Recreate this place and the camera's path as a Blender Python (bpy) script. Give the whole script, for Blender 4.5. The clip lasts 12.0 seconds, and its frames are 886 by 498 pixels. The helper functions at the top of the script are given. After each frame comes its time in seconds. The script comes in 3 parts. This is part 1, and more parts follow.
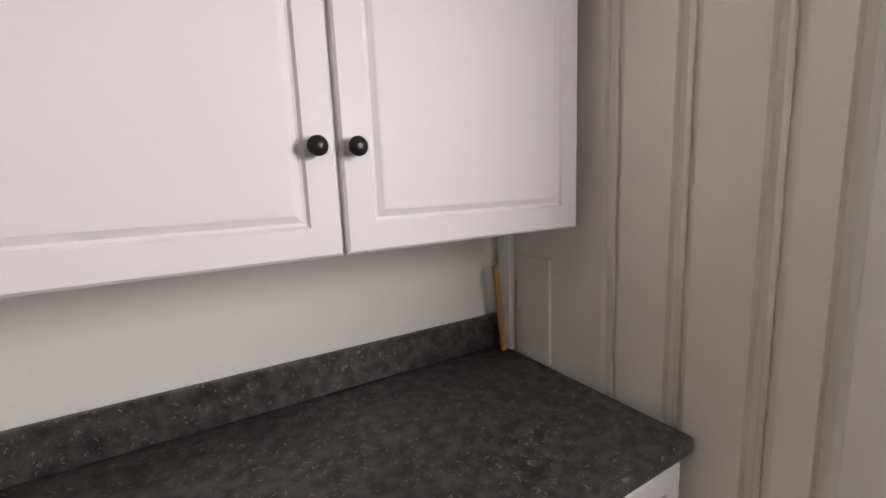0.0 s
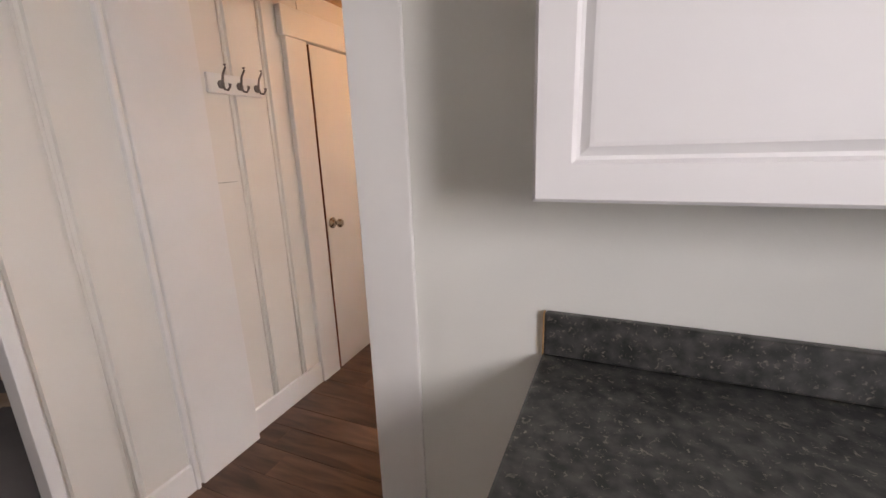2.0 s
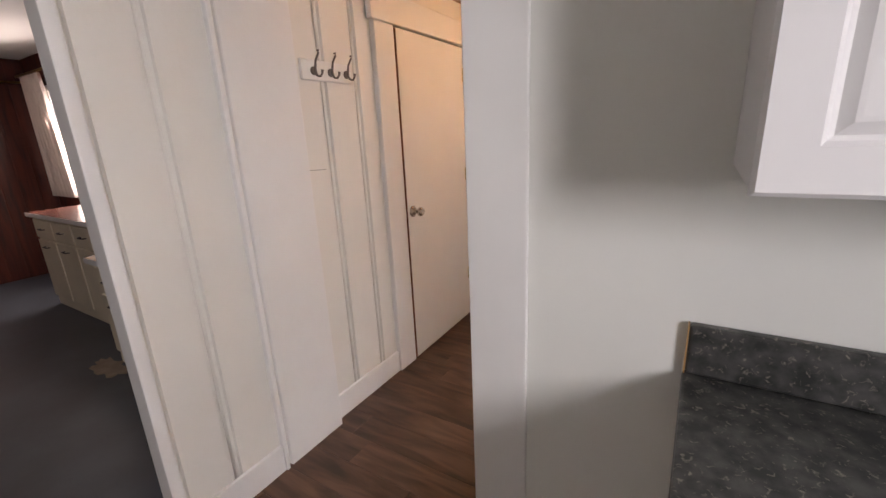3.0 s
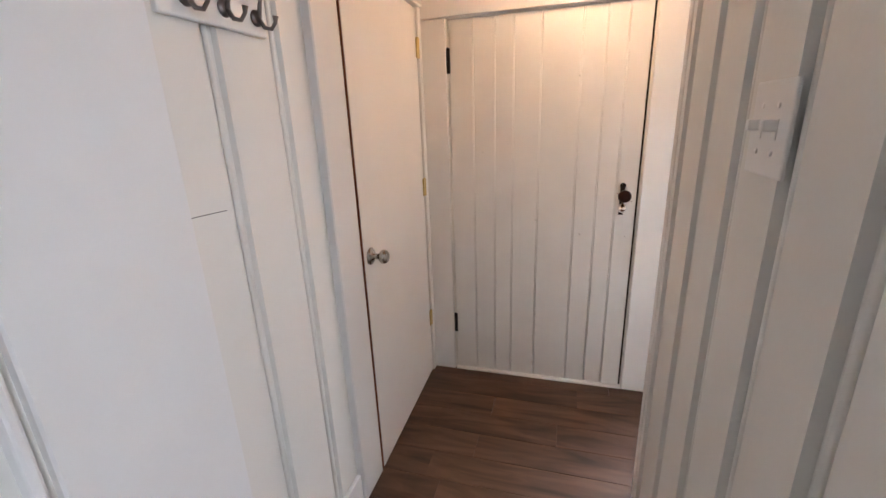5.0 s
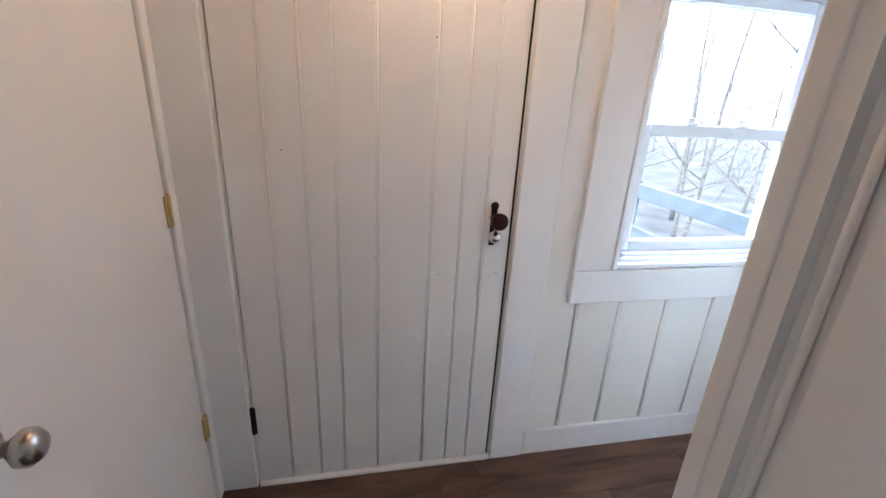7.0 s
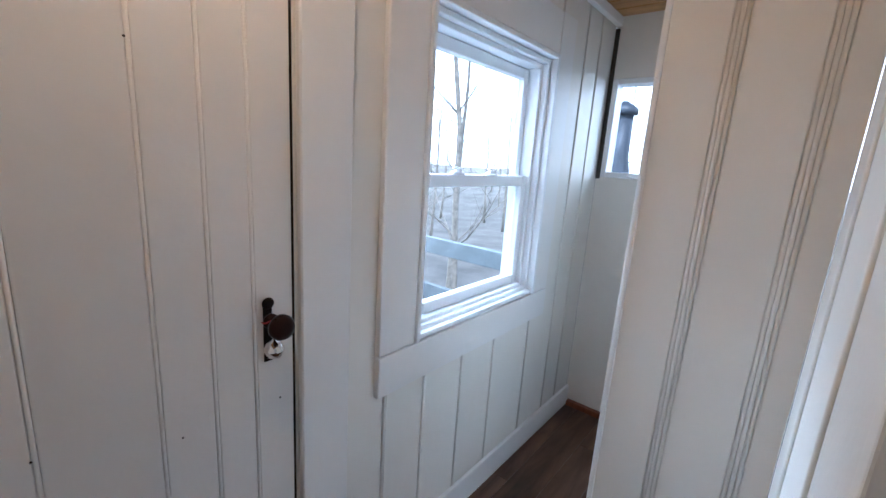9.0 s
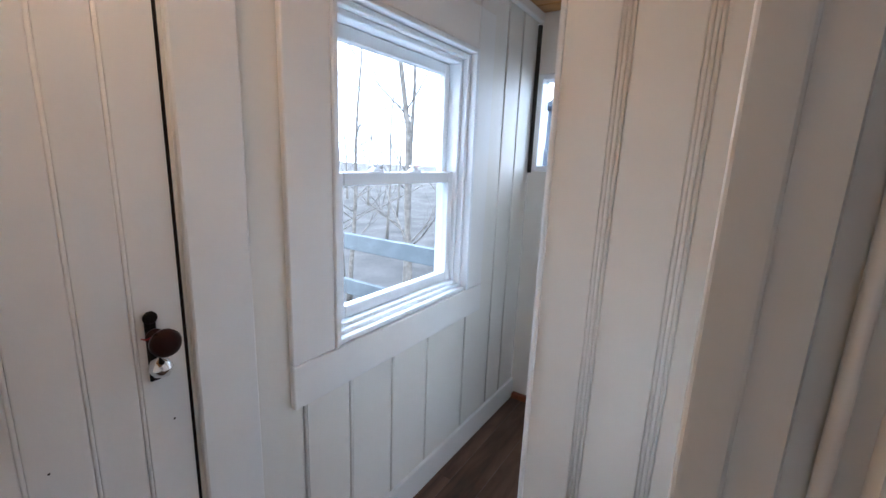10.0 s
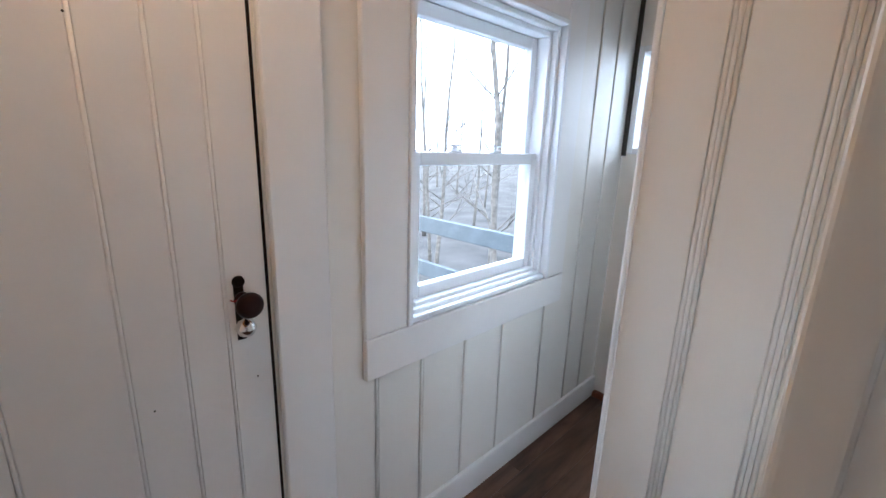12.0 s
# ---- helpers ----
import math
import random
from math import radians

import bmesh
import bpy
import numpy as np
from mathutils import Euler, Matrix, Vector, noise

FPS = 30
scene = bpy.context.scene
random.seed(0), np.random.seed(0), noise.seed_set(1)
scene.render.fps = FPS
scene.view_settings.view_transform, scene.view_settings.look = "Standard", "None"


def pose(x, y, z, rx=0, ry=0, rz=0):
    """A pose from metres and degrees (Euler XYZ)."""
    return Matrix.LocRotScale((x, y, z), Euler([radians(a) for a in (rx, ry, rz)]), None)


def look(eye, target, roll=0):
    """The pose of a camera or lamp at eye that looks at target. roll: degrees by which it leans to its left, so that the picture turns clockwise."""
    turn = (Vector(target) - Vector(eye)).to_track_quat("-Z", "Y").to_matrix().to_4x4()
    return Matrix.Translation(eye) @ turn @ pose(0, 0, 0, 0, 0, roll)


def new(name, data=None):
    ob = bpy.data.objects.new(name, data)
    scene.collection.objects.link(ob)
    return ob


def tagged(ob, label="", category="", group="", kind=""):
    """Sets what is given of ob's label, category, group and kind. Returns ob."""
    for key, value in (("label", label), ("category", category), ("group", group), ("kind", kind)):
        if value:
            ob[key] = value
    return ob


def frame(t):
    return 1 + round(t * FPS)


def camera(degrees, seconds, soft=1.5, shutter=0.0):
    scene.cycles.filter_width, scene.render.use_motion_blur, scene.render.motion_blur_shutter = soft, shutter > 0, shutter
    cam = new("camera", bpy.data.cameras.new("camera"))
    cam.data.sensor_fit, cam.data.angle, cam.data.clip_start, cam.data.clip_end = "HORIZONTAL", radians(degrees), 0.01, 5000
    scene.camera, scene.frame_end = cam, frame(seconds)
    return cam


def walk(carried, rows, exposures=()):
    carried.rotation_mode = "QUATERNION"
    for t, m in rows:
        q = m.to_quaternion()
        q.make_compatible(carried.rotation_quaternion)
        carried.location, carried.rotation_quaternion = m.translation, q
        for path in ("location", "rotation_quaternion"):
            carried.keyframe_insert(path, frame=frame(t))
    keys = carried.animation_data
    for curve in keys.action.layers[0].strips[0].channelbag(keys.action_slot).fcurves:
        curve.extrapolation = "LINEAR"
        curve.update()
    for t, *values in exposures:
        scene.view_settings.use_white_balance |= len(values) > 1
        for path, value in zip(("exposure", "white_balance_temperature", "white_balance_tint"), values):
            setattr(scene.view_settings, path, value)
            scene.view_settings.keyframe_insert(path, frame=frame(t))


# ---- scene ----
cam = camera(93.5, 12.0, soft=1.5)
PATH = [
    (0, look((0.417, -1.079, 1.456), (1.423, 0.622, 1.148), -2.4)),
    (0.5, look((0.299, -1.061, 1.447), (0.916, 0.806, 1.079), -1.7)),
    (1, look((0.235, -1.041, 1.440), (0.362, 0.908, 1.008), -1.4)),
    (1.5, pose(0.183, -0.991, 1.438, 76.18, 1.79, 10.08)),
    (2, pose(0.151, -0.967, 1.425, 75.75, 1.92, 22.96)),
    (2.5, pose(0.122, -0.971, 1.421, 75.54, 2.37, 31.35)),
    (4.5, pose(-0.652, -0.490, 1.447, 71.67, 2.69, 23.81)),
    (5, pose(-0.775, -0.291, 1.459, 72.90, 2.14, 15.94)),
    (5.5, pose(-0.918, -0.121, 1.461, 70.25, 0.54, 5.11)),
    (6, pose(-0.957, 0.158, 1.461, 70.38, 2.15, -0.28)),
    (6.5, pose(-0.969, 0.353, 1.454, 70.06, -0.51, -3.90)),
    (8.5, pose(-0.962, 0.989, 1.460, 76.16, -3.34, -42.98)),
    (9, pose(-0.951, 1.012, 1.475, 77.72, -3.69, -50.01)),
    (9.5, pose(-0.922, 0.977, 1.478, 78.33, -3.14, -53.68)),
    (10, pose(-0.848, 0.926, 1.472, 77.95, -2.21, -56.01)),
    (10.5, pose(-0.815, 0.923, 1.472, 77.73, -1.97, -56.66)),
    (11, pose(-0.807, 0.892, 1.473, 77.37, -2.91, -56.49)),
    (11.5, pose(-0.795, 0.892, 1.448, 76.58, -3.43, -53.78)),
    (12, pose(-0.800, 0.913, 1.441, 76.12, -1.77, -43.91)),
]
walk(cam, PATH, exposures=((0, 1.2, 7500, 25), (2.5, 1.2, 7400, 24), (4.5, 1.25, 6500, 19), (5.5, 1.5, 5800, 13), (6.5, 1.35, 5500, 12), (8.5, 0.5, 5000, 8), (10.0, 0.5, 5300, 11), (12.0, 0.6, 5400, 11)))

# ---- world and lights ----
world = bpy.data.worlds.new("sky")
scene.world = world
world.use_nodes = True
wn = world.node_tree.nodes
sky = wn.new("ShaderNodeTexSky")
sky.sky_type = "NISHITA"
sky.sun_disc = False
sky.sun_elevation, sky.sun_rotation = radians(48), radians(240)
sky.dust_density = 3.0
world.node_tree.links.new(sky.outputs[0], wn["Background"].inputs[0])
wn["Background"].inputs[1].default_value = 0.15

sun_data = bpy.data.lights.new("sun", "SUN")
sun_data.energy, sun_data.angle, sun_data.color = 2.2, radians(10), (1.0, 0.95, 0.88)
sun = new("sun", sun_data)
sun.matrix_world = look((-26, -15, 33), (0, 0, 0))


def area_lamp(name, eye, target, width, height, watts, colour):
    d = bpy.data.lights.new(name, "AREA")
    d.shape, d.size, d.size_y, d.energy, d.color = "RECTANGLE", width, height, watts, colour
    o = new(name, d)
    o.matrix_world = look(eye, target)
    return o


# daylight standing in the window openings
area_lamp("kitchen_window_daylight", (1.40, -1.72, 1.68), (-0.2, -0.3, 1.1), 0.50, 0.55, 16, (0.84, 0.92, 1.0))
area_lamp("passage_window_daylight", (0.80, 2.95, 3.0), (-0.1, 1.2, 0.8), 1.8, 1.2, 160, (0.82, 0.91, 1.0))
area_lamp("side_window_daylight", (2.30, 0.80, 1.98), (1.3, 1.85, 1.6), 0.7, 0.6, 6, (0.80, 0.90, 1.0))
area_lamp("far_room_window_daylight", (-5.55, 1.02, 1.50), (-5.0, -1.0, 0.8), 0.9, 1.1, 18, (1.0, 0.95, 0.92))


# ---- materials ----
def material(name, base, rough=0.5, metal=0.0, vary=0.06, scale=6.0, bump=0.05, fine=90.0, random_tone=0.0):
    m = bpy.data.materials.new(name)
    m.use_nodes = True
    n, l = m.node_tree.nodes, m.node_tree.links
    b = n["Principled BSDF"]
    b.inputs["Metallic"].default_value = metal
    co = n.new("ShaderNodeTexCoord")
    big = n.new("ShaderNodeTexNoise")
    big.inputs["Scale"].default_value, big.inputs["Detail"].default_value = scale, 5
    small = n.new("ShaderNodeTexNoise")
    small.inputs["Scale"].default_value, small.inputs["Detail"].default_value = fine, 3
    l.new(co.outputs["Object"], big.inputs["Vector"])
    l.new(co.outputs["Object"], small.inputs["Vector"])
    ramp = n.new("ShaderNodeValToRGB")
    ramp.color_ramp.elements[0].position, ramp.color_ramp.elements[1].position = 0.3, 0.7
    ramp.color_ramp.elements[0].color = (*[max(0, c * (1 - vary)) for c in base], 1)
    ramp.color_ramp.elements[1].color = (*[min(1, c * (1 + vary)) for c in base], 1)
    l.new(big.outputs["Fac"], ramp.inputs["Fac"])
    out = ramp.outputs["Color"]
    if random_tone:
        info, hsv, mp = n.new("ShaderNodeObjectInfo"), n.new("ShaderNodeHueSaturation"), n.new("ShaderNodeMapRange")
        mp.inputs["To Min"].default_value, mp.inputs["To Max"].default_value = 1 - random_tone, 1 + random_tone
        l.new(info.outputs["Random"], mp.inputs["Value"])
        l.new(mp.outputs["Result"], hsv.inputs["Value"])
        l.new(out, hsv.inputs["Color"])
        out = hsv.outputs["Color"]
    l.new(out, b.inputs["Base Color"])
    rr = n.new("ShaderNodeMapRange")
    rr.inputs["To Min"].default_value, rr.inputs["To Max"].default_value = max(0.02, rough - 0.08), min(1, rough + 0.08)
    l.new(big.outputs["Fac"], rr.inputs["Value"])
    l.new(rr.outputs["Result"], b.inputs["Roughness"])
    if bump:
        bp = n.new("ShaderNodeBump")
        bp.inputs["Strength"].default_value, bp.inputs["Distance"].default_value = bump, 0.004
        l.new(small.outputs["Fac"], bp.inputs["Height"])
        l.new(bp.outputs["Normal"], b.inputs["Normal"])
    return m


def wood(name, dark, light, grain_axis="X", rough=0.45, stretch=14.0, scale=3.0, bump=0.08, random_tone=0.12):
    m = bpy.data.materials.new(name)
    m.use_nodes = True
    n, l = m.node_tree.nodes, m.node_tree.links
    b = n["Principled BSDF"]
    co, mp, info = n.new("ShaderNodeTexCoord"), n.new("ShaderNodeMapping"), n.new("ShaderNodeObjectInfo")
    s = [scale * stretch] * 3
    s["XYZ".index(grain_axis)] = scale
    mp.inputs["Scale"].default_value = s
    l.new(co.outputs["Object"], mp.inputs["Vector"])
    off = n.new("ShaderNodeVectorMath")
    off.operation = "SCALE"
    off.inputs[0].default_value = (31.0, 17.0, 23.0)
    l.new(info.outputs["Random"], off.inputs["Scale"])
    l.new(off.outputs["Vector"], mp.inputs["Location"])
    ns = n.new("ShaderNodeTexNoise")
    ns.inputs["Scale"].default_value, ns.inputs["Detail"].default_value, ns.inputs["Distortion"].default_value = 1.0, 8, 0.6
    l.new(mp.outputs["Vector"], ns.inputs["Vector"])
    ramp = n.new("ShaderNodeValToRGB")
    ramp.color_ramp.elements[0].position, ramp.color_ramp.elements[1].position = 0.32, 0.70
    ramp.color_ramp.elements[0].color, ramp.color_ramp.elements[1].color = (*dark, 1), (*light, 1)
    l.new(ns.outputs["Fac"], ramp.inputs["Fac"])
    hsv, mr = n.new("ShaderNodeHueSaturation"), n.new("ShaderNodeMapRange")
    mr.inputs["To Min"].default_value, mr.inputs["To Max"].default_value = 1 - random_tone, 1 + random_tone
    l.new(info.outputs["Random"], mr.inputs["Value"])
    l.new(mr.outputs["Result"], hsv.inputs["Value"])
    l.new(ramp.outputs["Color"], hsv.inputs["Color"])
    l.new(hsv.outputs["Color"], b.inputs["Base Color"])
    b.inputs["Roughness"].default_value = rough
    bp = n.new("ShaderNodeBump")
    bp.inputs["Strength"].default_value, bp.inputs["Distance"].default_value = bump, 0.004
    l.new(ns.outputs["Fac"], bp.inputs["Height"])
    l.new(bp.outputs["Normal"], b.inputs["Normal"])
    return m


def speckled_laminate(name):
    m = bpy.data.materials.new(name)
    m.use_nodes = True
    n, l = m.node_tree.nodes, m.node_tree.links
    b = n["Principled BSDF"]
    co = n.new("ShaderNodeTexCoord")
    cloud, chip = n.new("ShaderNodeTexNoise"), n.new("ShaderNodeTexNoise")
    cloud.inputs["Scale"].default_value, cloud.inputs["Detail"].default_value = 28, 6
    chip.inputs["Scale"].default_value, chip.inputs["Detail"].default_value, chip.inputs["Distortion"].default_value = 75, 4, 1.2
    for q in (cloud, chip):
        l.new(co.outputs["Object"], q.inputs["Vector"])
    r1, r2 = n.new("ShaderNodeValToRGB"), n.new("ShaderNodeValToRGB")
    r1.color_ramp.elements[0].position, r1.color_ramp.elements[1].position = 0.38, 0.68
    r1.color_ramp.elements[0].color, r1.color_ramp.elements[1].color = (0.022, 0.023, 0.022, 1), (0.088, 0.086, 0.082, 1)
    r2.color_ramp.elements[0].position, r2.color_ramp.elements[1].position = 0.60, 0.72
    r2.color_ramp.elements[0].color, r2.color_ramp.elements[1].color = (0, 0, 0, 1), (1, 1, 1, 1)
    l.new(cloud.outputs["Fac"], r1.inputs["Fac"])
    l.new(chip.outputs["Fac"], r2.inputs["Fac"])
    mix = n.new("ShaderNodeMix")
    mix.data_type = "RGBA"
    l.new(r2.outputs["Color"], mix.inputs["Factor"])
    l.new(r1.outputs["Color"], mix.inputs["A"])
    mix.inputs["B"].default_value = (0.24, 0.215, 0.185, 1)
    l.new(mix.outputs["Result"], b.inputs["Base Color"])
    b.inputs["Roughness"].default_value = 0.38
    bp = n.new("ShaderNodeBump")
    bp.inputs["Strength"].default_value, bp.inputs["Distance"].default_value = 0.12, 0.002
    l.new(chip.outputs["Fac"], bp.inputs["Height"])
    l.new(bp.outputs["Normal"], b.inputs["Normal"])
    return m


def glass_material(name):
    m = bpy.data.materials.new(name)
    m.use_nodes = True
    b = m.node_tree.nodes["Principled BSDF"]
    b.inputs["Base Color"].default_value = (0.93, 0.97, 0.98, 1)
    b.inputs["Roughness"].default_value = 0.01
    b.inputs["Transmission Weight"].default_value = 1.0
    b.inputs["IOR"].default_value = 1.05
    return m


def glow_material(name, colour, strength):
    m = bpy.data.materials.new(name)
    m.use_nodes = True
    b = m.node_tree.nodes["Principled BSDF"]
    b.inputs["Base Color"].default_value = (*colour, 1)
    b.inputs["Emission Color"].default_value = (*colour, 1)
    b.inputs["Emission Strength"].default_value = strength
    return m


PAINT = material("off_white_wall_paint", (0.80, 0.775, 0.72), 0.48, vary=0.025, scale=3.0, bump=0.10, fine=60)
TRIM = material("white_trim_gloss_paint", (0.82, 0.81, 0.79), 0.38, vary=0.02, scale=5.0, bump=0.06, fine=40)
PLASTER = material("white_wall_plaster", (0.80, 0.80, 0.755), 0.6, vary=0.02, scale=2.0, bump=0.10, fine=120)
DOOR_PAINT = material("white_door_paint", (0.82, 0.80, 0.77), 0.40, vary=0.025, scale=3.0, bump=0.06, fine=30)
PLANK_PAINT = material("white_plank_paint", (0.79, 0.77, 0.74), 0.42, vary=0.035, scale=4.0, bump=0.12, fine=45, random_tone=0.015)
CABINET = material("white_cabinet_thermofoil", (0.70, 0.69, 0.69), 0.55, vary=0.012, scale=3.0, bump=0.02, fine=80)
CREAM = material("cream_cabinet_paint", (0.74, 0.66, 0.50), 0.5, vary=0.06, scale=5.0)
VINYL = material("white_vinyl_sash", (0.82, 0.84, 0.86), 0.35, vary=0.01, bump=0.0)
PLATE = material("white_plastic_plate", (0.84, 0.82, 0.79), 0.3, vary=0.01, bump=0.0)
LAMINATE = speckled_laminate("black_speckled_laminate")
KNOB_DARK = material("oil_rubbed_bronze", (0.018, 0.016, 0.016), 0.32, 0.6, vary=0.2, bump=0.0)
KNOB_BROWN = material("old_brown_ceramic", (0.020, 0.005, 0.004), 0.30, 0.0, vary=0.2, scale=25, bump=0.0)
# this black also colours the shade strips beside the plank door
IRON_AND_SHADE = material("black_painted_iron_and_gap_shade", (0.012, 0.009, 0.008), 0.6, 0.0, vary=0.3, scale=30)
for dull in (KNOB_BROWN, IRON_AND_SHADE):
    dull.node_tree.nodes["Principled BSDF"].inputs["Specular IOR Level"].default_value = 0.18
NICKEL = material("satin_nickel", (0.46, 0.43, 0.39), 0.26, 1.0, vary=0.05, bump=0.0)
BRASS = material("worn_brass", (0.60, 0.44, 0.17), 0.32, 1.0, vary=0.15, scale=30, bump=0.03)
CHROME = material("chrome_bell", (0.80, 0.80, 0.80), 0.08, 1.0, vary=0.05, bump=0.0)
HOOK = material("dark_pewter", (0.22, 0.20, 0.19), 0.35, 1.0, vary=0.15, bump=0.0)
RED_CORD = material("red_cord", (0.35, 0.02, 0.02), 0.8, vary=0.1)
FLOOR_WOOD = wood("brown_vinyl_plank", (0.034, 0.015, 0.008), (0.165, 0.085, 0.050), "X", 0.42, 6.0, 2.6, 0.06, 0.14)
PINE = wood("amber_pine_boards", (0.30, 0.13, 0.035), (0.55, 0.29, 0.10), "Y", 0.4, 12.0, 2.5, 0.05, 0.10)
DOOR_WOOD = wood("raw_red_brown_door_edge", (0.13, 0.035, 0.012), (0.26, 0.085, 0.03), "Z", 0.45, 12.0, 3.0)
STICK = wood("raw_pine_stick", (0.38, 0.20, 0.08), (0.55, 0.33, 0.15), "Z", 0.6)
RED_PANEL = wood("dark_red_wall_panel", (0.040, 0.006, 0.003), (0.12, 0.020, 0.008), "Z", 0.45, 10.0, 2.0)
RED_TOP = material("dark_red_counter_laminate", (0.16, 0.055, 0.04), 0.2, vary=0.1, bump=0.0)
BLUE_FLOOR = material("worn_slate_blue_floor_paint", (0.055, 0.062, 0.075), 0.45, vary=0.35, scale=2.5, bump=0.1)
BARE = material("bare_plywood_patch", (0.30, 0.24, 0.18), 0.8, vary=0.2, scale=12)
FABRIC = material("pale_pink_curtain_cloth", (0.74, 0.62, 0.55), 0.9, vary=0.05, bump=0.2)
CEIL = material("white_ceiling_paint", (0.78, 0.77, 0.74), 0.7, vary=0.02)
CRACK_AND_SHADE = material("dark_board_crack_and_gap_shade", (0.05, 0.045, 0.04), 0.9, vary=0.1, bump=0.0)
DECK = material("grey_weathered_deck_wood", (0.17, 0.19, 0.20), 0.8, vary=0.15, scale=8, bump=0.2)
BARK = material("grey_bark", (0.30, 0.28, 0.25), 0.95, vary=0.35, scale=9, bump=0.5)
LEAFLITTER = material("dry_leaf_ground", (0.17, 0.165, 0.155), 1.0, vary=0.3, scale=0.6, bump=0.5)
PIPE = material("dark_blue_grey_metal", (0.06, 0.07, 0.09), 0.5, 0.3, vary=0.2)
GLASS = glass_material("window_glass")
BULB = glow_material("warm_lamp_glass", (1.0, 0.68, 0.39), 22.0)


# ---- mesh helpers ----
def mesh_of(name, bm, mat, smooth=False):
    me = bpy.data.meshes.new(name)
    bm.normal_update()
    bm.to_mesh(me)
    bm.free()
    me.materials.append(mat)
    if smooth:
        for p in me.polygons:
            p.use_smooth = True
    return me


def add_box(bm, x0, x1, y0, y1, z0, z1, bevel=0.0, seg=1):
    m = Matrix.Translation(((x0 + x1) / 2, (y0 + y1) / 2, (z0 + z1) / 2)) @ Matrix.Diagonal((abs(x1 - x0), abs(y1 - y0), abs(z1 - z0), 1))
    r = bmesh.ops.create_cube(bm, size=1, matrix=m)
    if bevel:
        es = list({e for v in r["verts"] for e in v.link_edges})
        bmesh.ops.bevel(bm, geom=es, offset=bevel, segments=seg, affect="EDGES", profile=0.6)


def box(x0, x1, y0, y1, z0, z1, bevel=0.0, seg=1):
    bm = bmesh.new()
    add_box(bm, x0, x1, y0, y1, z0, z1, bevel, seg)
    return bm


def lathe(profile, axis="Z", n=24, at=(0, 0, 0)):
    """Turn a profile of (radius, height) about an axis."""
    bm = bmesh.new()
    rings = []
    for r, h in profile:
        rings.append([bm.verts.new((max(r, 1e-4) * math.cos(2 * math.pi * i / n), max(r, 1e-4) * math.sin(2 * math.pi * i / n), h)) for i in range(n)])
    for a, b in zip(rings, rings[1:]):
        for i in range(n):
            bm.faces.new((a[i], a[(i + 1) % n], b[(i + 1) % n], b[i]))
    bm.faces.new(rings[0][::-1])
    bm.faces.new(rings[-1])
    turn = {"Z": Matrix(), "X": pose(0, 0, 0, 0, 90, 0), "-Y": pose(0, 0, 0, 90, 0, 0), "Y": pose(0, 0, 0, -90, 0, 0)}[axis]
    bmesh.ops.transform(bm, matrix=Matrix.Translation(at) @ turn, verts=bm.verts)
    bmesh.ops.recalc_face_normals(bm, faces=bm.faces)
    return bm


def tube(bm, points, radii, n=8):
    """A tapered tube through points."""
    rings = []
    for i, p in enumerate(points):
        a, b = Vector(points[max(0, i - 1)]), Vector(points[min(len(points) - 1, i + 1)])
        q = (b - a).to_track_quat("Z", "Y")
        rings.append([bm.verts.new(Vector(p) + q @ Vector((radii[i] * math.cos(2 * math.pi * k / n), radii[i] * math.sin(2 * math.pi * k / n), 0))) for k in range(n)])
    for a, b in zip(rings, rings[1:]):
        for k in range(n):
            bm.faces.new((a[k], a[(k + 1) % n], b[(k + 1) % n], b[k]))
    bm.faces.new(rings[0][::-1])
    bm.faces.new(rings[-1])


def part(name, bm, mat, parent, label="", smooth=False):
    o = new(name, mesh_of(name, bm, mat, smooth))
    o.parent = parent
    return tagged(o, label)


def thing(name, label, category, at=(0, 0, 0), group="", kind=""):
    o = new(name)
    o.location = at
    o.empty_display_size = 0.1
    return tagged(o, label, category, group, kind)


def structure(name, bm, mat, label, category):
    return tagged(new(name, mesh_of(name, bm, mat)), label, category, "", "structure")


# ---- structure ----
TOP = 2.27

floor = structure("floor", box(-1.66, 1.60, -3.0, 2.1, -0.12, -0.012), FLOOR_WOOD, "dark brown wood-look plank floor", "floor")
floor_far = structure("floor_far_room", box(-6.9, -1.66, -3.2, 1.2, -0.12, -0.004), BLUE_FLOOR, "worn slate-blue painted floor with bare patches", "floor")

ceiling_hall = structure("ceiling_hall", box(-2.5, 1.65, 0.34, 2.1, TOP, TOP + 0.12), PINE, "amber varnished pine board ceiling", "ceiling")
bm = bmesh.new()
x = -1.9
while x < 1.6:
    add_box(bm, x + 0.004, x + 0.116, 0.36, 1.93, TOP - 0.012, TOP - 0.002, 0.003)
    x += 0.12
ceiling_boards = structure("ceiling_boards", bm, PINE, "tongue and groove amber pine ceiling boards", "ceiling")
ceiling_kitchen = structure("ceiling_kitchen", box(-1.7, 1.42, -3.1, 0.34, 2.36, 2.48), CEIL, "plain white kitchen ceiling", "ceiling")
ceiling_far = structure("ceiling_far_room", box(-7.0, -1.7, -3.3, 1.3, 2.42, 2.54), CEIL, "plain white far room ceiling", "ceiling")


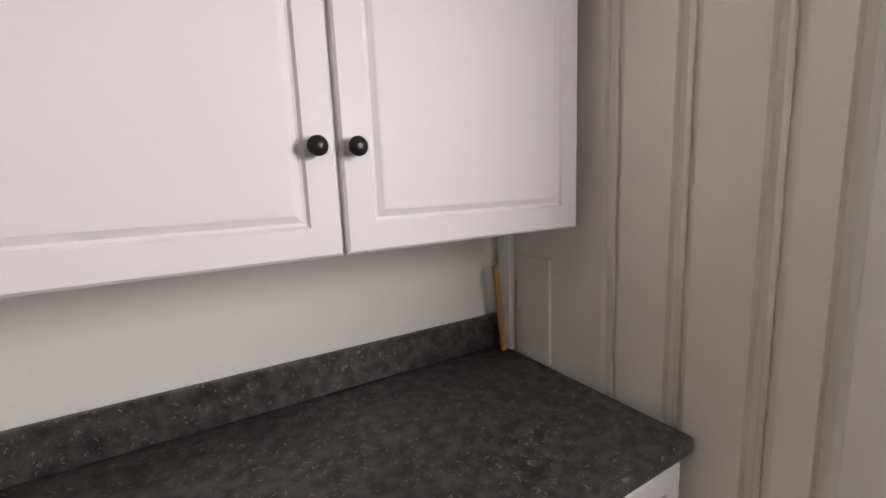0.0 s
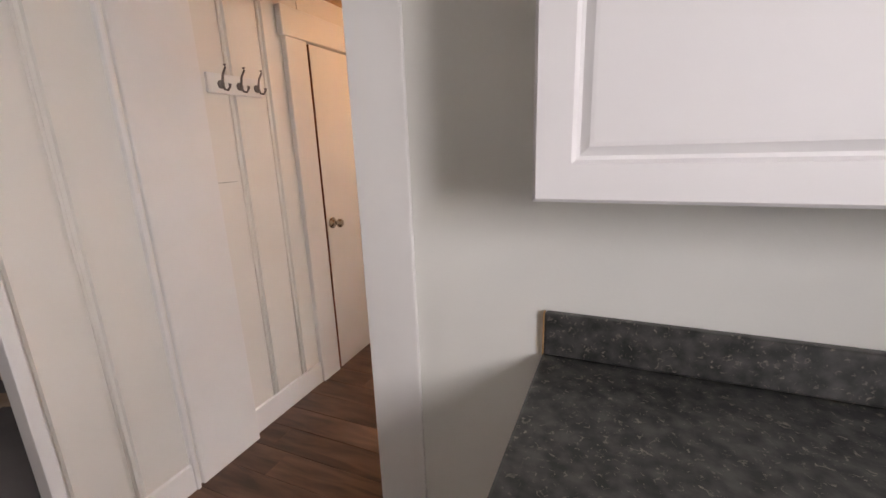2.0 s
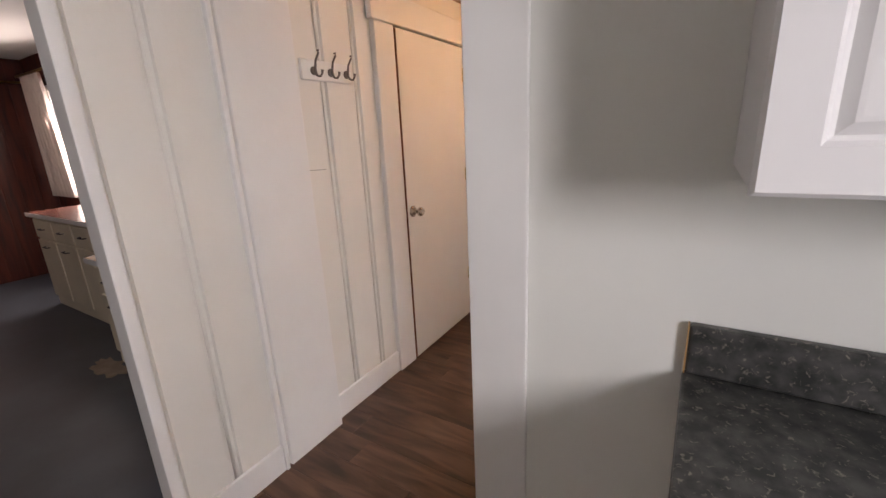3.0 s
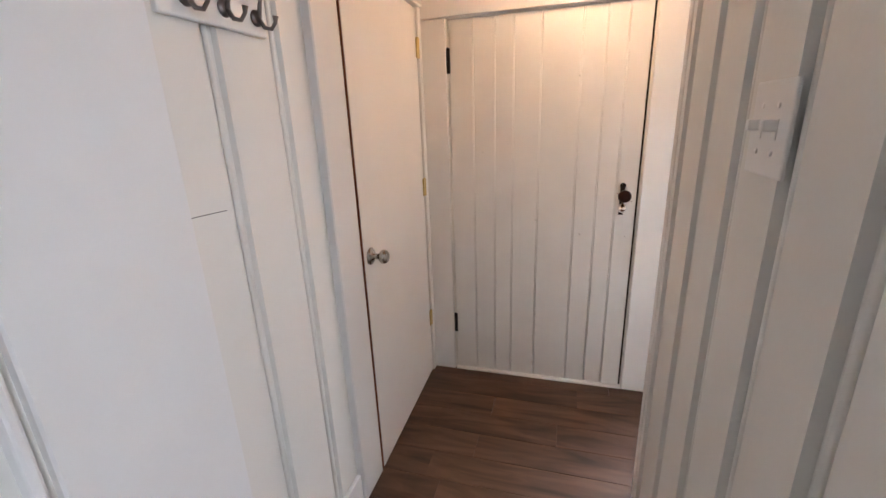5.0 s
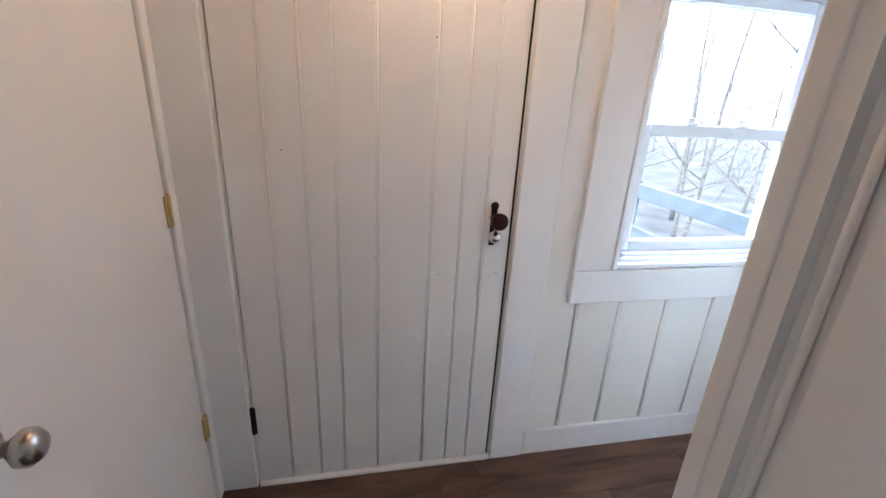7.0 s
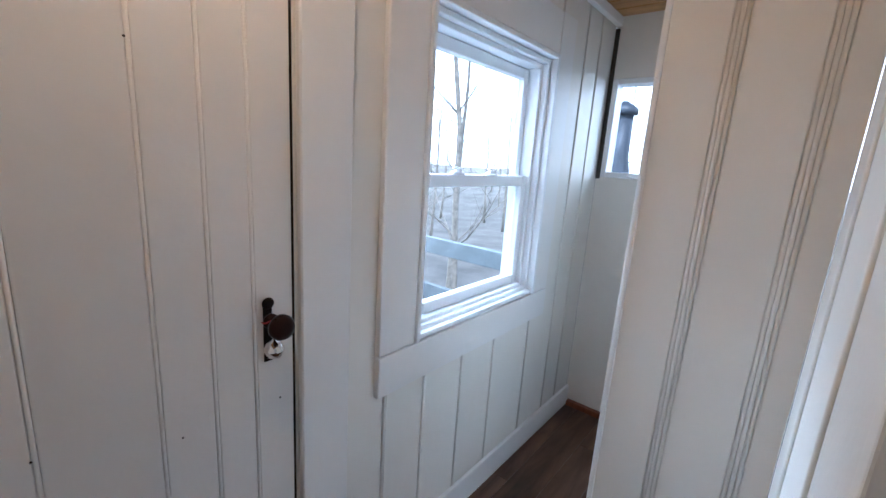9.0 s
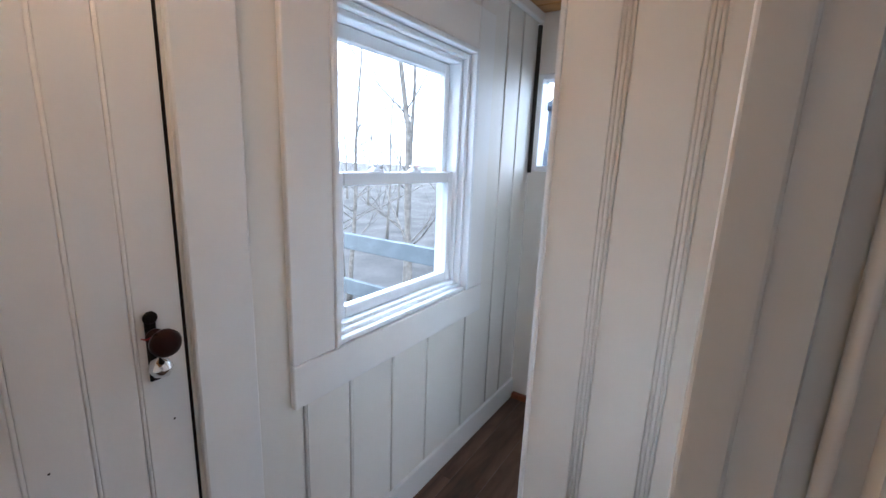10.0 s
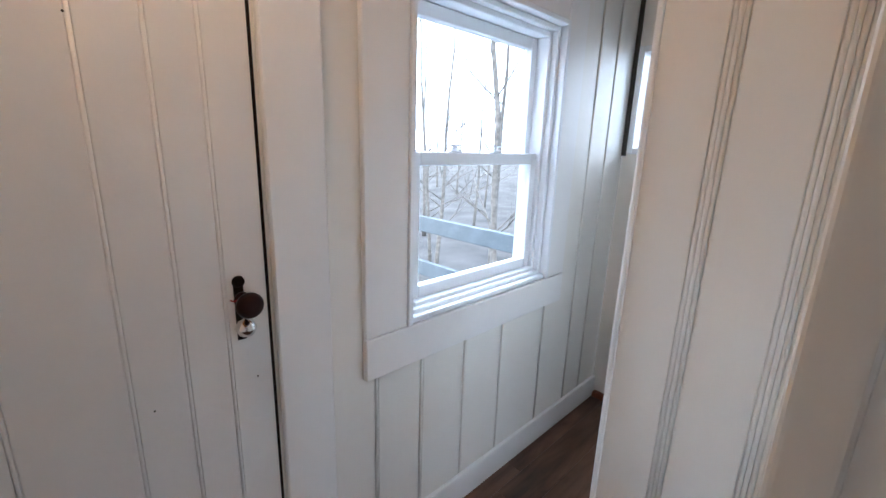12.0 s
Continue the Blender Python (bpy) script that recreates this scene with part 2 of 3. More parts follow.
def board_mesh(w, h, t):
    """One wall board standing on z 0 and centred on x, its face to -y; deep boards slope into coves at both edges."""
    if t < 0.008 or w < 0.06:
        return mesh_of("board", box(-w / 2, w / 2, -t, 0, 0, h, min(0.004, t * 0.6), 2), PAINT)
    c = 0.019
    outline = [(-w / 2, 0), (-w / 2, -0.001), (-w / 2 + c * 0.8, -0.004), (-w / 2 + c, -t), (w / 2 - c, -t), (w / 2 - c * 0.8, -0.004), (w / 2, -0.001), (w / 2, 0)]
    bm = bmesh.new()
    low = [bm.verts.new((x, y, 0)) for x, y in outline]
    high = [bm.verts.new((x, y, h)) for x, y in outline]
    for k in range(len(outline)):
        n = (k + 1) % len(outline)
        bm.faces.new((low[k], low[n], high[n], high[k]))
    bm.faces.new(low[::-1])
    bm.faces.new(high)
    bmesh.ops.recalc_face_normals(bm, faces=bm.faces)
    return mesh_of("board", bm, PAINT)


def boarded_wall(name, m, length, z0, z1, joints, label, thick=0.10, holes=(), gap=0.034, deep=0.010):
    """A wall whose face is local y 0 (looking to -y), along local x; boards between the joints, a bead in every joint."""
    bm = bmesh.new()
    spans = [(0, length, z0, z1)]
    for a, b, c, d in holes:
        spans = [(0, a, z0, z1), (b, length, z0, z1), (a, b, z0, c), (a, b, d, z1)]
    for a, b, c, d in spans:
        if b - a > 0.001 and d - c > 0.001:
            add_box(bm, a, b, deep, thick, c, d)
    w = structure(name, bm, PAINT, label, "wall")
    w.matrix_world = m
    edges = [-gap / 2] + list(joints) + [length + gap / 2]
    for a, b in zip(edges, edges[1:]):
        lo, hi = max(a + gap / 2, 0), min(b - gap / 2, length)
        for ha, hb, hc, hd in holes:
            lows = [(z0, hc), (hd, z1)] if lo < hb and hi > ha else [(z0, z1)]
        if not holes:
            lows = [(z0, z1)]
        for c, d in lows:
            if hi - lo > 0.01 and d - c > 0.02:
                o = new("board", board_mesh(hi - lo, d - c, deep))
                o.parent = w
                o.location = ((lo + hi) / 2, deep, c)
    for j in joints:
        inside = [h for h in holes if h[0] < j < h[1]]
        for c, d in ([(z0, inside[0][2]), (inside[0][3], z1)] if inside else [(z0, z1)]):
            if d - c > 0.02:
                part("bead", lathe([(0.0055, c), (0.0055, d)], "Z", 12, (j, deep - (0.0075 if deep > 0.015 else 0.0035), 0)), PAINT, w, "", True)
    return w


# facing +x at the hall's side with the hooks: local x runs along world +y
wall_hooks = boarded_wall("wall_hooks", pose(-1.512, 0.30, 0, 0, 0, 90), 0.73, 0, TOP, (0.035, 0.212, 0.435), "off-white boarded hall wall with beaded joints", 0.12, gap=0.010, deep=0.018)
wall_kitchen_west = boarded_wall("wall_kitchen_west", pose(-1.478, -0.42, 0, 0, 0, 90), 0.50, 0, 2.36, (0.195,), "off-white boarded wall between kitchen and far room", 0.06, gap=0.010, deep=0.018)
# facing -x: local x runs along world -y
wall_switch = boarded_wall("wall_switch", pose(-0.51, 0.917, 0, 0, 0, -90), 0.907, 0, TOP, (0.074, 0.245, 0.417, 0.592, 0.767), "off-white boarded hall wall with light switches", 0.10, gap=0.010, deep=0.018)
wall_nook = boarded_wall("wall_nook", pose(0.31, 1.337, 0, 0, 0, -90), 0.418, 0, TOP, (0.157, 0.343), "off-white boarded wall stub by the passage", 0.10, deep=0.005, gap=0.036)
wall_kitchen_east = boarded_wall("wall_kitchen_east", pose(1.265, 0.0, 0, 0, 0, -90), 0.86, 0, 2.36, (0.435, 0.60, 0.76), "off-white boarded kitchen wall beside the counter", 0.12, gap=0.010, deep=0.018)
# facing +y: local x runs along world -x
wall_nook_back = boarded_wall("wall_nook_back", pose(0.31, 0.918, 0, 0, 0, 180), 0.797, 0, TOP, (0.22, 0.52), "off-white boarded wall facing the window", 0.10, deep=0.003, gap=0.02)
wall_passage = boarded_wall("wall_passage", pose(1.46, 1.34, 0, 0, 0, 180), 1.127, 0, TOP, (0.19, 0.38, 0.57, 0.76, 0.95), "off-white boarded passage wall", 0.10, gap=0.010, deep=0.018)
# facing -y
wall_end = boarded_wall("wall_end", pose(-0.43, 1.89, 0, 0, 0, 0), 1.89, 0, TOP, (0.31, 0.50, 0.72, 0.95, 1.26, 1.53, 1.70), "off-white boarded outer wall with a sash window", 0.14,
                        holes=((0.415, 1.22, 0.88, 1.93),), deep=0.004, gap=0.018)
wall_door_head = structure("wall_door_head", box(-1.66, -0.43, 1.89, 2.03, 1.93, TOP), PAINT, "off-white wall above the plank door", "wall")
wall_door_side = structure("wall_door_side", box(-1.66, -1.36, 1.89, 2.03, 0, 1.93), PAINT, "off-white wall beside the plank door", "wall")

bm = bmesh.new()
add_box(bm, 1.461, 1.58, 1.34, 1.89, 0, 1.43)
add_box(bm, 1.461, 1.58, 1.34, 1.89, 1.95, TOP)
add_box(bm, 1.461, 1.58, 1.34, 1.47, 1.43, 1.95)
add_box(bm, 1.461, 1.58, 1.865, 1.89, 1.43, 1.95)
wall_side = structure("wall_side", bm, PAINT, "off-white end wall of the passage with a small window", "wall")

bm = bmesh.new()
add_box(bm, -1.632, -1.524, 1.03, 1.89, 2.0, TOP)
add_box(bm, -1.632, -1.524, 1.82, 1.89, 0, 2.0)
wall_closet = structure("wall_closet", bm, PAINT, "off-white wall round the closet door", "wall")
# unseen closet back, side and floor, added to block light leaking past the door
bm = box(-2.4, -2.3, 1.09, 2.03, 0, TOP)
add_box(bm, -2.3, -1.665, 1.95, 2.03, 0, TOP)
add_box(bm, -2.3, -1.665, 1.09, 1.95, -0.12, 0)
closet_inside = structure("closet_inside", bm, RED_PANEL, "unseen dark closet back and shell that keeps daylight out", "wall")

wall_cabinet = structure("wall_cabinet", box(-0.498, 1.365, 0.0, 0.10, 0, 2.36), PLASTER, "smooth white kitchen wall behind the cabinets", "wall")
corner_board = structure("corner_board", box(-0.512, -0.35, -0.014, -0.002, 0, 2.36, 0.006, 3), TRIM, "white corner board at the opening", "trim")
header = structure("wall_header", box(-1.60, -0.40, 0.06, 0.34, 2.03, 2.36), TRIM, "white header above the hall opening", "wall")

# kitchen shell behind the camera, with its window
bm = bmesh.new()
add_box(bm, 1.277, 1.385, -1.39, -0.86, 0, 2.36)
add_box(bm, 1.277, 1.385, -2.05, -1.39, 0, 1.30)
add_box(bm, 1.277, 1.385, -2.05, -1.39, 2.03, 2.36)
add_box(bm, 1.277, 1.385, -3.0, -2.05, 0, 2.36)
wall_kitchen_window = structure("wall_kitchen_window", bm, PLASTER, "white kitchen wall with a window", "wall")
wall_kitchen_south = structure("wall_kitchen_south", box(-1.66, 1.385, -3.1, -3.0, 0, 2.36), PLASTER, "plain white kitchen back wall", "wall")
bm = bmesh.new()
add_box(bm, -1.598, -1.49, -3.0, -1.75, 0, 2.36)
add_box(bm, -1.598, -1.49, -1.75, -0.44, 2.08, 2.36)
wall_kitchen_opening = structure("wall_kitchen_opening", bm, PLASTER, "white wall with an opening to the far room", "wall")
casing_kitchen = structure("casing_kitchen_window", box(1.255, 1.276, -1.06, -0.875, 0, 2.2, 0.004), TRIM, "pale casing board on the kitchen wall", "trim")

# far room
bm = bmesh.new()
add_box(bm, -6.9, -6.1, 0.95, 1.08, 0, 2.42)
add_box(bm, -5.0, -1.64, 0.95, 1.08, 0, 2.42)
add_box(bm, -6.1, -5.0, 0.95, 1.08, 0, 0.95)
add_box(bm, -6.1, -5.0, 0.95, 1.08, 2.1, 2.42)
wall_far_north = structure("wall_far_north", bm, RED_PANEL, "dark red-brown wood panelled wall with a window", "wall")
wall_far_south = structure("wall_far_south", box(-6.9, -1.64, -3.2, -3.1, 0, 2.42), RED_PANEL, "dark red-brown wood panelled wall", "wall")
wall_far_west = structure("wall_far_west", box(-6.85, -6.65, -3.1, 0.95, 0, 2.42), RED_PANEL, "dark red-brown wood panelled end wall", "wall")
for i in range(26):
    part("panel", box(-6.65, -6.642, -3.08 + i * 0.155, -2.935 + i * 0.155, 0.0, 2.42, 0.003), RED_PANEL, wall_far_west)

# trim round the hall
pier = structure("pier_trim", box(-1.600, -1.458, 0.012, 0.328, 0, 2.36, 0.004), TRIM, "white pier board of the hall opening", "trim")
pier_edge = structure("pier_edge_trim", box(-1.60, -1.453, -0.022, -0.004, 0, 2.36, 0.006, 2), TRIM, "white moulded edge of the pier", "trim")
wall_end_casing = structure("far_opening_casing", box(-1.535, -1.452, -0.462, -0.422, 0, 2.30, 0.005, 2), TRIM, "white casing on the wall end by the far room", "trim")
baseboard_hooks = structure("baseboard_hooks", box(-1.511, -1.494, 0.330, 0.868, 0, 0.135, 0.003), TRIM, "white baseboard under the coat hooks", "baseboard")
baseboard_west = structure("baseboard_west", box(-1.477, -1.460, -0.420, -0.023, 0, 0.13, 0.003), TRIM, "white baseboard by the opening", "baseboard")
baseboard_end = structure("baseboard_end", box(-0.276, 1.455, 1.872, 1.889, 0, 0.128, 0.003), TRIM, "white baseboard under the window", "baseboard")
baseboard_switch = structure("baseboard_switch", box(-0.528, -0.511, 0.02, 0.90, 0, 0.13, 0.003), TRIM, "white baseboard under the light switch", "baseboard")
crown = structure("crown_trim", box(0.9, 1.455, 1.855, 1.888, TOP - 0.06, TOP - 0.013, 0.008, 2), TRIM, "white trim under the pine ceiling", "trim")
switch_corner = structure("switch_wall_corner_trim", box(-0.513, -0.480, 0.894, 0.928, 0, TOP, 0.006, 4), PAINT, "white corner bead of the hall wall", "trim")
for jy in (1.18, 0.994):
    for o in (-0.0108, 0.0108):
        part("bead", lathe([(0.0055, 0.0), (0.0055, TOP)], "Z", 12, (1.337 - jy + o, 0.004, 0)), PAINT, wall_nook, "", True)
nook_corner = structure("nook_wall_corner_trim", box(0.302, 0.34, 1.335, 1.352, 0, TOP, 0.006, 2), TRIM, "white corner bead of the stub wall", "trim")

# solid dark strip; its colour stands for the shade inside the corner gap
gap_shade_strip = structure("end_wall_gap_shade", box(1.450, 1.4605, 1.868, 1.8885, 1.42, TOP - 0.07), CRACK_AND_SHADE, "dark strip coloured as the shade of the open corner gap beside the small window", "gap")
floor_edge = structure("floor_edge_trim", box(1.425, 1.4605, 1.36, 1.869, 0.001, 0.035, 0.006, 2), DOOR_WOOD, "raw red-brown floor edge under the end wall", "trim")

# closet door casing
casing_closet_near = structure("casing_closet_near", box(-1.60, -1.482, 0.87, 1.03, 0, 1.985, 0.004), TRIM, "white flat closet door casing", "trim")
casing_closet_far = structure("casing_closet_far", box(-1.523, -1.487, 1.825, 1.870, 0, 1.985, 0.008, 2), TRIM, "white narrow closet door casing", "trim")
casing_closet_head = structure("casing_closet_head", box(-1.60, -1.478, 0.85, 1.885, 1.987, 2.13, 0.004), TRIM, "white closet door head casing", "trim")
casing_plank_left = structure("casing_plank_left", box(-1.505, -1.366, 1.868, 1.889, 0, 1.93, 0.004), TRIM, "white casing beside the plank door", "trim")
casing_plank_right = structure("casing_plank_right", box(-0.424, -0.278, 1.868, 1.889, 0, 1.93, 0.004), TRIM, "white casing beside the plank door", "trim")
casing_plank_head = structure("casing_plank_head", box(-1.505, -0.278, 1.864, 1.889, 1.932, 2.08, 0.004), TRIM, "white casing above the plank door", "trim")
threshold = structure("threshold", box(-1.36, -0.425, 1.87, 2.03, -0.012, 0.012, 0.003), TRIM, "white threshold of the plank door", "trim")
stop_closet = structure("closet_door_stop", box(-1.596, -1.54, 1.031, 1.040, 0, 1.985), DOOR_WOOD, "raw red-brown closet door jamb", "trim")


# ---- passage window ----
def sash_window(name, x0, x1, z0, z1, y):
    """A double-hung window; y is the wall face, the sashes sit behind it."""
    w = thing(name, "white vinyl double-hung sash window in a wide flat casing", "window", ((x0 + x1) / 2, y, z0), "", "structure")
    cx, cz = (x0 + x1) / 2, z0
    def p(nm, a, b, c, d, e, f, mat=VINYL, bev=0.003, par=None, seg=1):
        return part(nm, box(a - cx, b - cx, c - y, d - y, e - cz, f - cz, bev, seg), mat, par or w)
    # flat casing
    p("casing_side", x0 - 0.155, x0, y - 0.022, y - 0.001, z0 - 0.002, z1 + 0.17, TRIM)
    p("casing_side", x1, x1 + 0.14, y - 0.022, y - 0.001, z0 - 0.002, z1 + 0.17, TRIM)
    p("casing_head", x0, x1, y - 0.020, y - 0.001, z1, z1 + 0.168, TRIM)
    p("apron", x0 - 0.155, x1 + 0.14, y - 0.024, y - 0.001, z0 - 0.14, z0 - 0.004, TRIM)
    # inner stepped frame
    for i, (o, yy) in enumerate(((0.0, -0.030), (0.022, 0.002), (0.042, 0.025))):
        t = 0.020
        p("frame_jamb", x0 + o, x0 + o + t, y + yy, y + 0.13, z0 + o, z1 - o)
        p("frame_jamb", x1 - o - t, x1 - o, y + yy, y + 0.13, z0 + o, z1 - o)
        p("frame_head", x0 + o + t, x1 - o - t, y + yy, y + 0.13, z1 - o - t, z1 - o)
        p("window_sill", x0 + o + t, x1 - o - t, y + yy * 0.6, y + 0.13, z0 + o * 0.8, z0 + o * 0.8 + t)
    a, b, mid = x0 + 0.063, x1 - 0.063, 1.395
    for nm, e, f, dy in (("lower_sash", z0 + 0.052, mid + 0.028, 0.040), ("upper_sash", mid - 0.02, z1 - 0.063, 0.078)):
        s = thing(nm, "", "")
        s.parent = w
        st = 0.036
        p("stile", a, a + st, y + dy, y + dy + 0.032, e, f, VINYL, 0.004, s)
        p("stile", b - st, b, y + dy, y + dy + 0.032, e, f, VINYL, 0.004, s)
        p("bottom_rail", a + st, b - st, y + dy, y + dy + 0.032, e, e + (0.045 if dy < 0.05 else 0.03), VINYL, 0.004, s)
        p("top_rail", a + st, b - st, y + dy, y + dy + 0.032, f - 0.045, f, VINYL, 0.004, s)
        g = p("pane", a + st - 0.005, b - st + 0.005, y + dy + 0.014, y + dy + 0.018, e + 0.02, f - 0.03, GLASS, 0, s)
        g.visible_shadow = False
    for lx in (a + 0.20, a + 0.42):
        lk = part("sash_lock", lathe([(0.026, 0), (0.026, 0.006), (0.014, 0.012), (0.010, 0.02)], "Z", 16, (lx - cx, 0.056, mid + 0.028 - cz)), VINYL, w, "", True)
        part("lever", box(lx - 0.03 - cx, lx + 0.03 - cx, 0.046, 0.060, mid + 0.046 - cz, mid + 0.053 - cz, 0.002), VINYL, lk)
    return w


window_1 = sash_window("window_1", -0.015, 0.79, 0.88, 1.93, 1.89)

window_2 = thing("window_2", "small white framed fixed window high in the end wall", "window", (1.46, 1.665, 1.43), "", "structure")
for nm, a, b, c, d in (("window_frame", -0.195, -0.165, 0, 0.52), ("window_frame", 0.17, 0.20, 0, 0.52), ("window_frame", -0.165, 0.17, 0.49, 0.52), ("window_sill", -0.165, 0.17, 0, 0.03)):
    part(nm, box(-0.012, 0.09, a, b, c, d, 0.004), VINYL, window_2)
g = part("pane", box(0.04, 0.045, -0.165, 0.17, 0.03, 0.49), GLASS, window_2)
g.visible_shadow = False

window_3 = thing("window_3", "white framed kitchen window over the yard", "window", (1.315, -1.72, 1.30), "", "structure")
for nm, a, b, c, d in (("window_frame", -0.33, -0.30, 0, 0.73), ("window_frame", 0.30, 0.33, 0, 0.73), ("window_frame", -0.30, 0.30, 0.70, 0.73), ("window_sill", -0.30, 0.30, 0, 0.03)):
    part(nm, box(-0.045, 0.03, a, b, c, d, 0.004), VINYL, window_3)

window_4 = thing("window_4", "bright window of the far room behind a curtain", "window", (-5.55, 1.0, 0.95), "", "structure")
for nm, a, b, c, d in (("window_frame", -0.55, -0.49, 0, 1.15), ("window_frame", 0.49, 0.55, 0, 1.15), ("window_frame", -0.49, 0.49, 1.09, 1.15), ("window_sill", -0.49, 0.49, 0, 0.06)):
    part(nm, box(a, b, -0.07, 0.05, c, d, 0.004), TRIM, window_4)


# ---- doors ----
def round_knob(parent, at, axis, mat, name="door_knob", r=0.027):
    k = part(name, lathe([(0.034, 0), (0.034, 0.004), (0.028, 0.010), (0.013, 0.014), (0.011, 0.034), (0.018, 0.040), (r, 0.050), (r, 0.062), (0.020, 0.071), (0.008, 0.0745)], axis, 28, at), mat, parent, "round satin nickel knob", True)
    return k


def hinge(parent, x, y, z, axis, mat, h=0.09):
    k = part("hinge", lathe([(0.006, -h / 2), (0.007, -h / 2 + 0.002), (0.007, h / 2 - 0.002), (0.004, h / 2 + 0.004)], "Z", 12, (x, y, z)), mat, parent, "", True)
    if axis == "X":
        part("leaf", box(x - 0.004, x + 0.003, y - 0.024, y + 0.022, z - h / 2, z + h / 2, 0.001), mat, k)
    else:
        part("leaf", box(x - 0.010, x + 0.010, y - 0.002, y + 0.004, z - h / 2, z + h / 2, 0.001), mat, k)
    return k


closet_door = thing("door_1", "white painted flush closet door standing slightly ajar", "door", (-1.497, 1.815, 0), "", "structure")
closet_door.matrix_world = pose(-1.497, 1.815, 0, 0, 0, 1.3)
part("panel", box(-0.034, 0, -0.772, 0, 0.012, 1.975, 0.002), DOOR_PAINT, closet_door)
part("edge", box(-0.033, -0.002, -0.7755, -0.7722, 0.014, 1.973), DOOR_WOOD, closet_door, "raw red-brown wooden edge")
part("latch_plate", box(-0.028, -0.008, -0.7775, -0.7757, 0.94, 1.00), NICKEL, closet_door)
round_knob(closet_door, (0.0005, -0.722, 0.972), "X", NICKEL)
for z in (0.36, 1.125, 1.80):
    hinge(closet_door, 0.006, 0.004, z, "X", BRASS)

plank_door = thing("door_2", "white painted vertical plank door with old iron hinges", "door", (-0.89, 1.89, 0.015), "", "structure")
planks = [-1.357, -1.238, -1.128, -1.037, -0.908, -0.728, -0.625, -0.536, -0.438]
for a, b in zip(planks, planks[1:]):
    part("plank", box(a + 0.89 + (0.0075 if a > -1.3 else 0.0004), b + 0.89 - 0.001, -0.004, 0.03, 0, 1.91, 0.003, 2), PLANK_PAINT, plank_door)
for a in planks[1:-1]:
    part("bead", lathe([(0.0038, 0.0), (0.0038, 1.91)], "Z", 12, (a + 0.8932, -0.0022, 0)), PLANK_PAINT, plank_door, "", True)
# black strips paint the shade in the gaps at both door edges
part("gap_shade", box(0.4525, 0.4640, 0.002, 0.03, 0, 1.91), IRON_AND_SHADE, plank_door, "dark strip coloured as the shade of the door gap")
part("gap_shade", box(-0.4755, -0.4675, 0.012, 0.03, 0, 1.91), IRON_AND_SHADE, plank_door, "dark strip coloured as the shade of the door gap")
part("backing", box(-0.463, 0.440, 0.031, 0.045, 0, 1.905), PLANK_PAINT, plank_door)
for z in (0.295, 1.725):
    hinge(plank_door, -0.468, -0.012, z, "Y", IRON_AND_SHADE, 0.115)
lock = part("lock_plate", box(0.376, 0.398, -0.0085, -0.0045, 0.968, 1.110, 0.002), IRON_AND_SHADE, plank_door, "black iron lock plate")
part("thumb_plate", lathe([(0.014, 0), (0.014, 0.003), (0.010, 0.006)], "-Y", 16, (0.387, -0.0085, 1.112)), IRON_AND_SHADE, lock, "", True)
part("door_knob", lathe([(0.018, 0), (0.018, 0.006), (0.011, 0.010), (0.010, 0.026), (0.020, 0.032), (0.029, 0.044), (0.030, 0.054), (0.024, 0.066), (0.010, 0.072)], "-Y", 28, (0.392, -0.0085, 1.068)), KNOB_BROWN, plank_door, "old dark brown round knob", True)

for nx, nz in ((0.43, 1.035), (0.20, 0.86), (0.415, 0.86), (-0.02, 0.93), (0.16, 1.62), (-0.30, 1.28)):
    part("nail_head", lathe([(0.0022, 0), (0.0022, 0.0006), (0.0012, 0.001)], "-Y", 10, (nx, -0.0042, nz)), IRON_AND_SHADE, plank_door)

bell = thing("sleigh_bell", "small shiny round bell hanging from a red cord on the knob", "bell", (-0.500, 1.862, 1.02))
part("bell_body", lathe([(0.004, -0.023), (0.016, -0.017), (0.0225, -0.003), (0.0235, 0.0), (0.0225, 0.003), (0.016, 0.017), (0.005, 0.023), (0.004, 0.031)], "Z", 24), CHROME, bell, "", True)
bm = bmesh.new()
tube(bm, [(0, 0, 0.028), (-0.006, -0.004, 0.05), (0.002, -0.006, 0.072), (0.018, -0.004, 0.080)], [0.002] * 4, 6)
tube(bm, [(0.0, -0.004, 0.074), (-0.022, -0.004, 0.070), (-0.030, -0.002, 0.074)], [0.002, 0.0018, 0.0012], 6)
part("cord", bm, RED_CORD, bell, "frayed red cord", True)

# ---- hall things ----
rack = thing("coat_rack", "white wooden coat rack with three dark double hooks", "coat rack", (-1.511, 0.532, 1.71))
part("backboard", box(0.0, 0.018, -0.15, 0.15, -0.042, 0.042, 0.006, 3), TRIM, rack)
for dy in (-0.085, 0.015, 0.115):
    bm = bmesh.new()
    tube(bm, [(0.026, dy, -0.012), (0.034, dy, 0.02), (0.038, dy, 0.036), (0.050, dy, 0.052), (0.060, dy, 0.064), (0.057, dy, 0.074)], [0.0055, 0.005, 0.0045, 0.0042, 0.004, 0.007], 10)
    tube(bm, [(0.024, dy, -0.002), (0.040, dy, -0.026), (0.058, dy, -0.030), (0.070, dy, -0.018), (0.073, dy, -0.004)], [0.0055, 0.005, 0.0045, 0.0042, 0.007], 10)
    h = part("hook", bm, HOOK, rack, "dark pewter double hook", True)
    part("hook_base", lathe([(0.018, 0), (0.018, 0.004), (0.010, 0.009)], "X", 16, (0.018, dy, -0.004)), HOOK, h, "", True)

